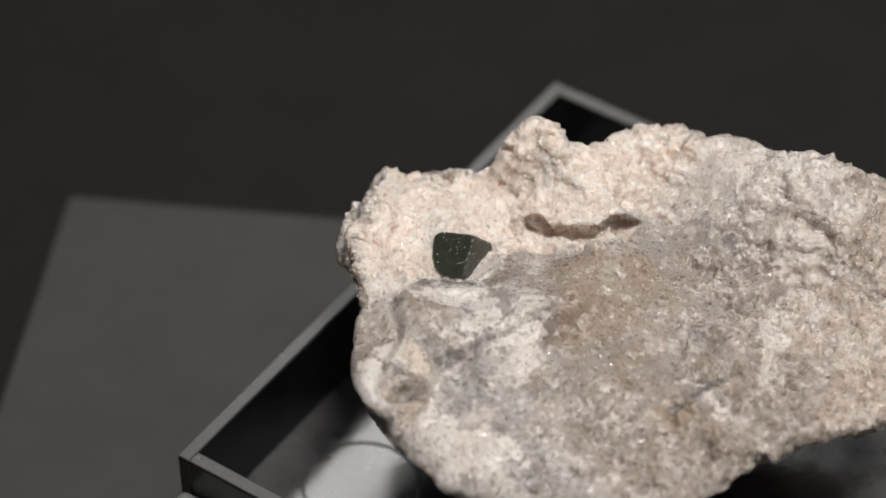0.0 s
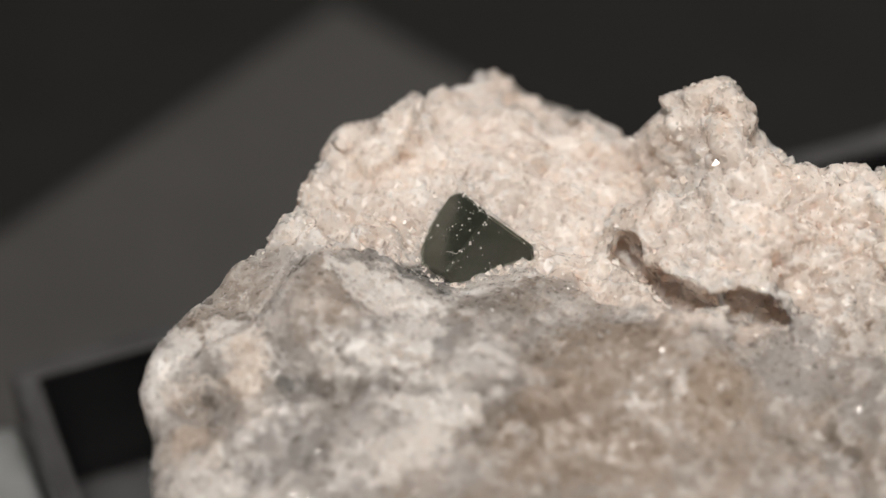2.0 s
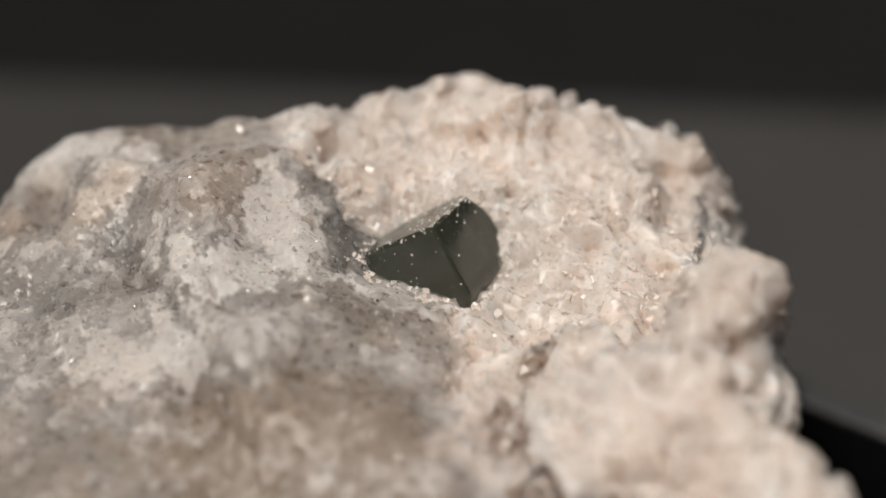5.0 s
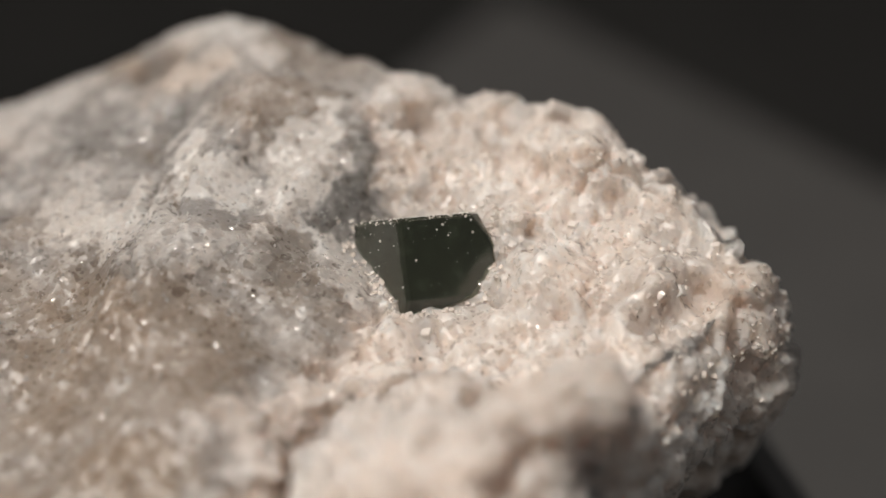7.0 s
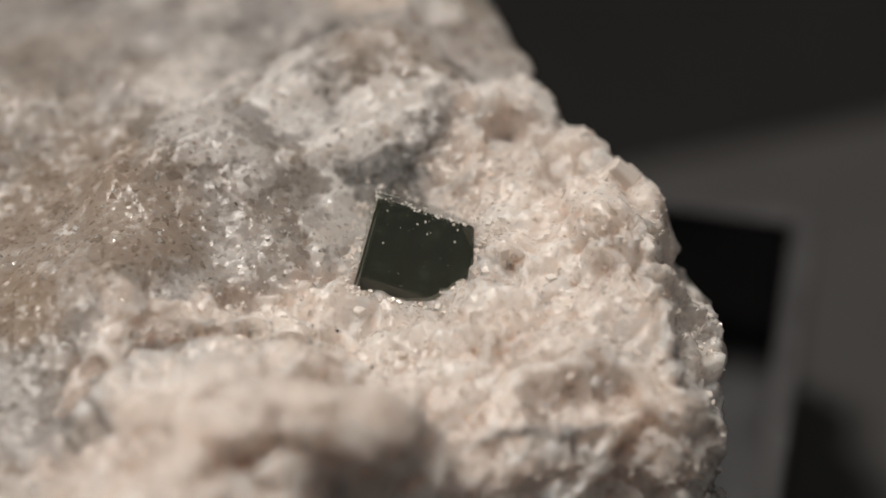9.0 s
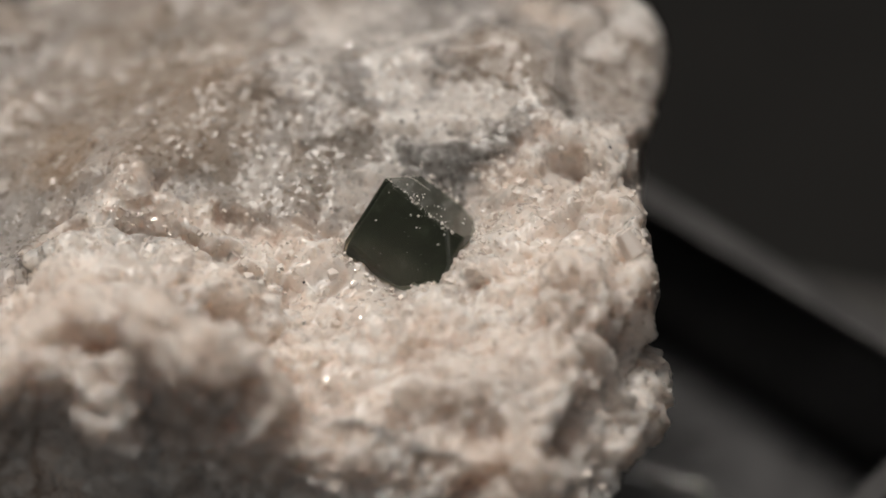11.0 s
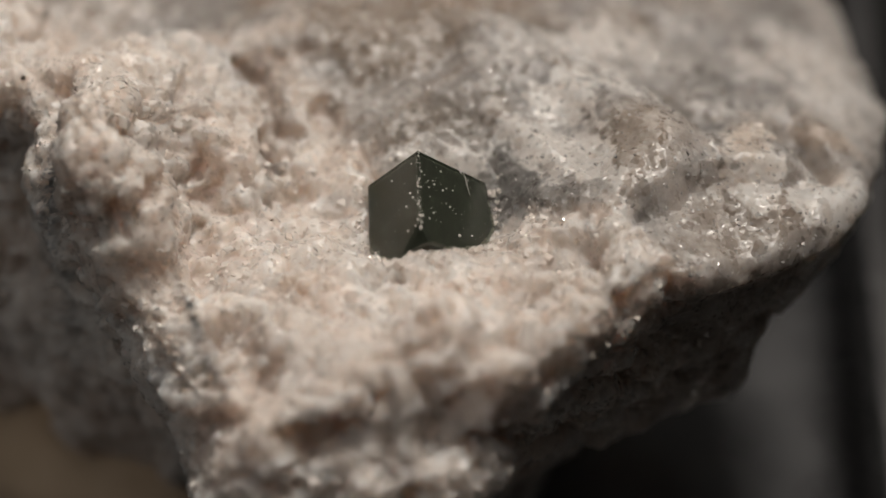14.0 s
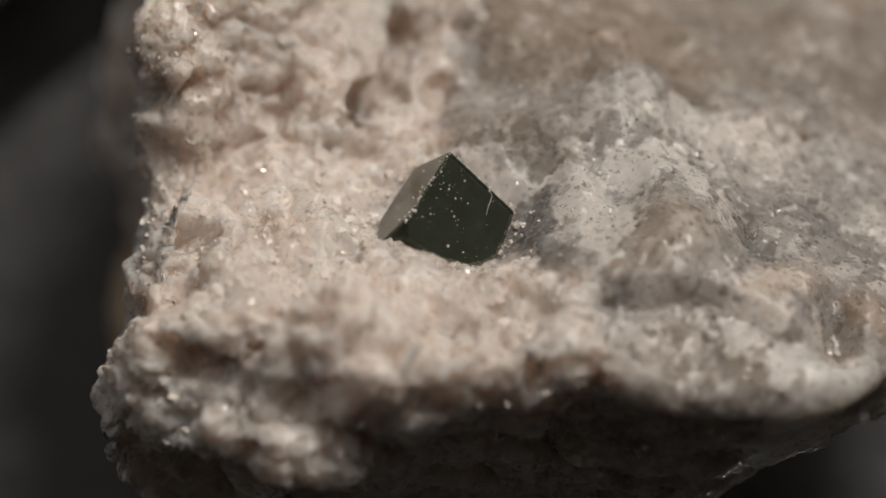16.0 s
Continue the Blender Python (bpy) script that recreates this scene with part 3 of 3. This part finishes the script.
def build_rock():
    verts, quads = surface_net((-1.75, -3.1, -3.4), (5.2, 3.1, 0.55), 0.046)
    verts, _ = settle(verts)
    for _ in range(2):
        verts, quads = split_quads(verts, quads)
    verts, nrm = settle(verts)
    pink, brown, dark, white, rust = zones(verts)
    lump = fbm(verts, 2.3, 3, 31)
    bent = verts + 0.06 * np.stack([fbm(verts, 3.2, 4, g, 0.45) for g in (41, 43, 47)], 1)
    _, edge = facets(bent, 2.9, 51, 0.5)
    _, crack = facets(bent, 6.0, 57, 0.9)
    _, seed = facets(bent, 12.0, 59, 1.1)
    _, bud = facets(bent, 24.0, 63, 1.0)
    sugar, _ = facets(verts, 22.0, 61, 1.1)
    sand, _ = facets(verts, 40.0, 71, 1.0)
    slab, _ = facets(verts + 0.3 * (bent - verts), 1.5, 81, 0.8)
    chip, _ = facets(bent, 6.0, 91, 0.9)
    frost = fbm(verts, 14.0, 4, 95, 0.65)
    craggy = fbm(bent, 4.5, 4, 37, 0.6)
    pits = step01(fbm(bent, 3.6, 4, 97, 0.6) - 0.46, 0.35)
    rough = 0.2 + 0.8 * step01(fbm(verts, 2.2, 3, 99) + 0.1, 0.7)
    tip = np.exp(-(((verts - np.array([-0.2, -0.02, -0.28])) ** 2).sum(1) / 0.40 ** 2) ** 2)
    holes = np.zeros(len(verts))
    for cx, cy, r, deep in HOLES:
        holes = holes + deep * np.exp(-(((bent[:, 0] - cx) ** 2 + (bent[:, 1] - cy) ** 2) / r ** 2) ** 2)
    push_pink = 0.05 * lump + 0.11 * (dome(edge) - 0.80) + 0.10 * (dome(crack) - 0.80) + 0.025 * craggy - 0.07 * pits - holes
    fine_pink = (0.058 * (dome(seed) - 0.75) + 0.020 * (dome(bud) - 0.75) + 0.002 * sugar + 0.003 * frost) * rough
    push_grey = 0.03 * lump + 0.016 * slab + 0.008 * chip + 0.010 * white
    push_grey = push_grey - 0.04 * np.exp(-(line_distance(bent, GROOVE) / 0.04) ** 2) - 0.02 * np.exp(-(line_distance(bent, CRACK) / 0.02) ** 2)
    fine_grey = 0.003 * frost + 0.0015 * sand + 0.003 * sugar * white
    lumpy = np.maximum(pink, step01(verts[:, 0] - 2.35 + 0.35 * lump, 0.5))
    push = (push_pink * lumpy + push_grey * (1 - lumpy) - 0.015) * (1 - 0.85 * tip) + fine_pink * lumpy + fine_grey * (1 - lumpy)
    low = np.clip((verts[:, 2] - FLOOR) / 0.3, 0, 1)
    low = low * (1 - 0.82 * step01(slit_depth(*verts.T) + 0.045, 0.06))
    verts = verts + nrm * (push * low)[:, None]
    me = numpy_mesh("rock", (verts + np.array([0, 0, TIP])) * 0.01, quads, ROCK)
    for name, values in (("pink", pink), ("brown", brown), ("dark", dark), ("white", white), ("rust", rust)):
        me.attributes.new(name, "FLOAT", "POINT").data.foreach_set("value", values.astype(np.float32))
    ob = tagged(new("mineral_specimen", me), "pink and grey sugary quartz rock in a black tray", "rock")
    return ob, verts, nrm, quads, pink, brown


rock, rock_v, rock_n, rock_q, rock_pink, rock_brown = build_rock()


# ---- grains on the rock ----
def scatter(name, mat, weight, count, low, high, seed, sink, parent, label):
    """Many small faceted crystals, each a squashed and jittered six-sided body, half sunk in the surface."""
    rng = np.random.default_rng(seed)
    solid = np.array([(a, b, c) for a in (-1, 1) for b in (-1, 1) for c in (-1, 1)]) * 0.7
    tri = np.array([(0, 1, 3), (0, 3, 2), (4, 6, 7), (4, 7, 5), (0, 4, 5), (0, 5, 1), (2, 3, 7), (2, 7, 6), (0, 2, 6), (0, 6, 4), (1, 5, 7), (1, 7, 3)])
    pick = rng.choice(len(weight), count, p=weight / weight.sum())
    size = low + (high - low) * rng.random(count) ** 2.2
    base = rock_v[pick] + rock_n[pick] * (size * sink)[:, None] + rng.normal(0, 0.003, (count, 3))
    q = rng.normal(size=(count, 4))
    q /= np.linalg.norm(q, axis=1)[:, None]
    w, x, y, z = q.T
    rot = np.stack([1 - 2 * (y * y + z * z), 2 * (x * y - z * w), 2 * (x * z + y * w), 2 * (x * y + z * w), 1 - 2 * (x * x + z * z), 2 * (y * z - x * w),
                    2 * (x * z - y * w), 2 * (y * z + x * w), 1 - 2 * (x * x + y * y)], 1).reshape(-1, 3, 3)
    shape = solid[None] * rng.uniform(0.7, 1.2, (count, 1, 3)) + rng.normal(0, 0.2, (count, 8, 3))
    v = np.einsum("nij,nkj->nki", rot, shape) * size[:, None, None] + base[:, None]
    f = (tri[None] + (np.arange(count) * 8)[:, None, None]).reshape(-1, 3)
    me = numpy_mesh(name, (v.reshape(-1, 3) + np.array([0, 0, TIP])) * 0.01, f, mat, smooth=False)
    ob = new(name, me)
    ob.parent = parent
    return tagged(ob, label, kind="stuff")


up = np.clip((rock_v[:, 2] + 2.2) / 1.2, 0.0, 1) * np.clip((rock_n[:, 2] - 0.05) / 0.4, 0, 1)
clear = ((rock_v - np.array([-0.15, 0, -0.18])) ** 2).sum(1) > 0.14 ** 2
scatter("pink_grain_crust", PINK_GRAIN, rock_pink * up * clear * np.clip(0.55 + 0.9 * fbm(rock_v, 4.0, 2, 131), 0.05, 1), 12000, 0.004, 0.014, 3, -0.6, rock, "pale pink sugary quartz grains")
scatter("pale_grain_frost", CLEAR_GRAIN, (1 - rock_pink) * up * clear * (1 - 0.7 * rock_brown), 9000, 0.003, 0.014, 4, -0.6, rock, "tiny glittering clear quartz grains")


# ---- the dark crystal ----
AXES = [Vector(a).normalized() for a in ((-0.38, 0.08, -0.13), (-0.01, -0.325, -0.266), (0.122, 0.221, -0.283))]


def collar_weight():
    """Where the sugar grains crowd round the foot of the crystal."""
    along = rock_v @ np.linalg.inv(np.array([tuple(a) for a in AXES]))
    outside = np.maximum(np.maximum(-along, along - np.array([0.49, 0.45, 0.42])), 0)
    far = np.sqrt((outside ** 2).sum(1))
    return np.exp(-(far / 0.045) ** 2) * (far > 0.002) * (rock_n[:, 2] > 0.1)


scatter("grain_collar", PINK_GRAIN, collar_weight(), 300, 0.005, 0.018, 8, -0.1, rock, "clear sugary grains round the crystal's foot")


def build_crystal():
    e1, e2, e3 = AXES
    bm = box_bm((0, 0, 0), (0.58, 0.50, 0.45))
    for place, way in (((0.49, 0, 0.1), (1, 0.05, -0.22)), ((0.385, 0, 0), (1, -1.35, -0.83)), ((0, 0.425, 0), (-0.22, 1, -0.25)), ((0, 0, 0.375), (0, -1, 0.85)), ((0.46, 0.42, 0), (1, 1, -0.2))):
        geom = bm.verts[:] + bm.edges[:] + bm.faces[:]
        bmesh.ops.bisect_plane(bm, geom=geom, plane_co=place, plane_no=Vector(way).normalized(), clear_outer=True)
        bmesh.ops.holes_fill(bm, edges=[e for e in bm.edges if e.is_boundary], sides=0)
    bmesh.ops.bevel(bm, geom=bm.edges[:], offset=0.009, segments=1, affect="EDGES", profile=0.5)
    m = Matrix((e1, e2, e3)).transposed().to_4x4()
    if m.determinant() < 0:
        bmesh.ops.reverse_faces(bm, faces=bm.faces[:])
    bm.transform(m)
    bmesh.ops.recalc_face_normals(bm, faces=bm.faces[:])
    for v in bm.verts:
        v.co *= 0.01
    inner = bm.copy()
    middle = sum((v.co for v in inner.verts), Vector()) / len(inner.verts)
    for v in inner.verts:
        v.co = middle + (v.co - middle) * 0.94
    ob = part("crystal", bm, CRYSTAL)
    ob.location = P(0, 0, 0)
    part("core", inner, CORE, ob, "dark cloudy green inside")
    return tagged(ob, "dark green glassy cube crystal with dusty edges set in rock", "crystal")


crystal = build_crystal()


def build_dust(crystal):
    """Pale specks along the crystal's edges and over its faces."""
    rng = np.random.default_rng(12)
    e1, e2, e3 = AXES
    bm = bmesh.new()
    for k in range(340):
        a, b = rng.random() * 0.42, rng.random() ** 1.6 * 0.36
        if k < 170:
            b = abs(rng.normal(0, 0.007))
        way = ((e1, e2, e3), (e1, e3, e2), (e2, e3, e1), (e2, e1, e3))[k % 4 if k >= 170 else (0, 1, 0, 1, 2, 0, 1)[k % 7]]
        p = way[0] * a + way[1] * b - way[2] * 0.0012
        r = 0.0014 + 0.0065 * rng.random() ** 5
        ret = bmesh.ops.create_icosphere(bm, subdivisions=1, radius=r * 0.01)
        for v in ret["verts"]:
            v.co = v.co * rng.uniform(0.7, 1.2) + p * 0.01
    ob = part("dust", bm, DUST, crystal, "pale dust specks")
    return tagged(ob, kind="stuff")


build_dust(crystal)


def build_crack(crystal):
    """A pale jagged crack near one corner of the crystal."""
    e1, e2, e3 = AXES
    bm = bmesh.new()
    rings = []
    for k, (a, b) in enumerate(((0.0, 0.235), (0.012, 0.262), (0.022, 0.288), (0.05, 0.296), (0.085, 0.304), (0.118, 0.316))):
        mid = e1 * a + e2 * b - e3 * 0.001
        r = 0.0035 * (1 - abs(k - 2.5) / 4)
        rings.append([bm.verts.new((mid + (e1 * c + e2 * c - e3 * d) * r) * 0.01) for c, d in ((-1, 0), (0, 0.6), (1, 0), (0, -0.6))])
    for p, q in zip(rings, rings[1:]):
        for k in range(4):
            bm.faces.new((p[k], p[(k + 1) % 4], q[(k + 1) % 4], q[k]))
    bm.faces.new(rings[0])
    bm.faces.new(rings[-1])
    bmesh.ops.recalc_face_normals(bm, faces=bm.faces[:])
    return part("crack", bm, DUST, crystal, "pale jagged crack")


build_crack(crystal)


def build_pieces():
    """The larger single grains near the crystal."""
    rng = np.random.default_rng(21)
    meshes = []
    for k in range(8):
        bm = bmesh.new()
        bmesh.ops.create_cube(bm, size=1)
        for v in bm.verts:
            v.co = Vector([c * rng.uniform(0.75, 1.15) + rng.normal(0, 0.10) for c in v.co])
        bmesh.ops.bevel(bm, geom=bm.edges[:], offset=0.10, segments=1, affect="EDGES")
        me = bpy.data.meshes.new("quartz_grain")
        bm.to_mesh(me)
        bm.free()
        me.materials.append(GRAIN_PIECE)
        meshes.append(me)
    near = np.hypot(rock_v[:, 0] + 0.3, rock_v[:, 1] - 0.2)
    weight = rock_pink * clear * (near < 1.5) * (rock_v[:, 2] > -0.9)
    for i in rng.choice(len(weight), 280, replace=False, p=weight / weight.sum()):
        ob = new("quartz_grain", meshes[rng.integers(8)])
        ob.parent = rock
        size = 0.022 + 0.03 * rng.random() ** 2.5
        at = rock_v[i] - rock_n[i] * size * 0.2
        ob.matrix_basis = Matrix.LocRotScale(P(*at), Euler(rng.uniform(0, 6.28, 3)), Vector([size * 0.01] * 3))


build_pieces()


def build_shard(name, at, size, turn, label):
    bm = bmesh.new()
    bmesh.ops.create_cone(bm, cap_ends=True, segments=6, radius1=0.5, radius2=0.36, depth=1)
    for v in bm.verts:
        v.co = Vector((v.co.x * size[0] * 0.01, v.co.y * size[1] * 0.01, v.co.z * size[2] * 0.01))
    bmesh.ops.bevel(bm, geom=bm.edges[:], offset=0.00006, segments=1, affect="EDGES")
    ob = part(name, bm, GRAIN_PIECE, rock, label)
    ob.matrix_basis = Matrix.LocRotScale(P(*at), Euler([radians(a) for a in turn]), None)


build_shard("quartz_chip", (-1.15, -0.22, -0.16), (0.12, 0.09, 0.13), (30, 40, 20), "bright white quartz chip")


# ---- the tray ----
U, V = Vector((0.284, 0.9588, 0)), Vector((0.9588, -0.284, 0))
TRAY_Z, TRAY_FLOOR, TRAY_FOOT, TRAY_L, WALL = -2.17, -3.25, -4.02, 7.1, 0.15


def tray_frame():
    m = Matrix((V, U, Vector((0, 0, 1)))).transposed().to_4x4()
    m.translation = P(-2.60, -1.88, 0)
    return m


def build_tray():
    tray = new("specimen_tray")
    tray.matrix_world = tray_frame()
    tagged(tray, "open square black plastic specimen tray with glossy rim", "tray")
    s, L, w = 0.01, TRAY_L, WALL

    def slab(name, lo, hi, mat, label="", bevel=0.02):
        bm = box_bm(lo, hi, bevel)
        for v in bm.verts:
            v.co *= s
        return part(name, bm, mat, tray, label)

    for k, (lo, hi) in enumerate((((0, 0), (w, L)), ((L - w, 0), (L, L)), ((w, 0), (L - w, w)), ((w, L - w), (L - w, L)))):
        slab("wall", (*lo, TRAY_FOOT), (*hi, TRAY_Z - 0.03), BLACK_PLASTIC, bevel=0.01)
        slab("rim", (*lo, TRAY_Z - 0.03), (*hi, TRAY_Z), RIM_SHEEN_PLASTIC, "black plastic rim with its sheen lightened into the colour", bevel=0.012)
    slab("floor_panel", (w, w, TRAY_FLOOR - 0.15), (L - w, L - w, TRAY_FLOOR), SHINY_PLASTIC, "glossy black tray floor", bevel=0)
    return tray


tray = build_tray()


def build_ring(tray):
    """The moulded circle in the tray's floor."""
    bm = bmesh.new()
    rings, n = [], 64
    for r, z in ((0.60, 0.0), (0.61, 0.012), (0.635, 0.012), (0.645, 0.0)):
        rings.append([bm.verts.new((r * math.cos(2 * math.pi * k / n) * 0.01, r * math.sin(2 * math.pi * k / n) * 0.01, z * 0.01)) for k in range(n)])
    for a, b in zip(rings, rings[1:]):
        for k in range(n):
            bm.faces.new((a[k], a[(k + 1) % n], b[(k + 1) % n], b[k]))
    bmesh.ops.recalc_face_normals(bm, faces=bm.faces[:])
    ob = part("moulded_ring", bm, SHINY_PLASTIC, tray, "shallow moulded ring", smooth=True)
    ob.matrix_world = Matrix.Translation(P(-1.0, -0.82, TRAY_FLOOR + 0.001))
    return ob


build_ring(tray)


def build_strip(tray):
    bm = box_bm((0.05, -0.40, TRAY_FOOT), (0.85, -0.02, -2.62), 0.08)
    for v in bm.verts:
        v.co *= 0.01
    return part("hinge_strip", bm, PALE_PLASTIC, tray, "pale grey plastic hinge strip", smooth=True)


build_strip(tray)


def build_putty():
    bm = bmesh.new()
    bmesh.ops.create_icosphere(bm, subdivisions=5, radius=1)
    for v in bm.verts:
        p = v.co.copy()
        n = noise.noise(p * 1.7) * 0.06 + noise.noise(p * 5) * 0.02
        p = p * (1 + n)
        v.co = Vector((p.x * 1.0, p.y * 0.98, max(-0.62, math.copysign(abs(p.z) ** 0.7, p.z) * 0.63))) * 0.01
    ob = part("mounting_putty", bm, PUTTY, smooth=True)
    ob.location = P(1.05, 1.30, -2.62)
    return tagged(ob, "smooth tan lump of mounting putty under the rock", "putty")


build_putty()


# ---- table and room ----
def build_card():
    A, B = Vector((-6.25, 3.2, 0)), Vector((-4.75, -4.75, 0))
    down = (B - A).normalized()
    right = Vector((-down.y, down.x, 0))
    m = Matrix((right, -down, Vector((0, 0, 1)))).transposed().to_4x4()
    m.translation = P(*A) - Vector((0, 0, TIP)) * 0.01
    n = (B - A).length
    bm = box_bm((0, -n, 0.02), (12.5, 0, TIP + TRAY_FOOT - 0.02), 0.05)
    for v in bm.verts:
        v.co *= 0.01
    ob = part("display_board", bm, GREY_FOAM)
    ob.matrix_world = m
    return tagged(ob, "charcoal grey foam board lying under the tray", "board")


build_card()


def build_room():
    bm = bmesh.new()
    bmesh.ops.create_grid(bm, x_segments=2, y_segments=2, size=0.9)
    tagged(part("table", bm, BLACK_CLOTH), "matt black cloth table top", "table", kind="structure")
    # Added walls, out of view: they keep low ambient light off the rock.
    for name, lo, hi in (("unseen_wall_north", (-2, 1.8, -0.8), (2, 1.9, 1.8)), ("unseen_wall_south", (-2, -1.9, -0.8), (2, -1.8, 1.8)), ("unseen_wall_east", (1.9, -1.8, -0.8), (2.0, 1.8, 1.8)), ("unseen_wall_west", (-2.0, -1.8, -0.8), (-1.9, 1.8, 1.8))):
        tagged(part(name, box_bm(lo, hi), DARK_WALL), "plain dark wall added out of view, blocks low ambient light", "wall", kind="structure")
    tagged(part("floor", box_bm((-2, -1.9, -0.9), (2, 1.9, -0.8)), DARK_WALL), "plain dark floor", "floor", kind="structure")


build_room()
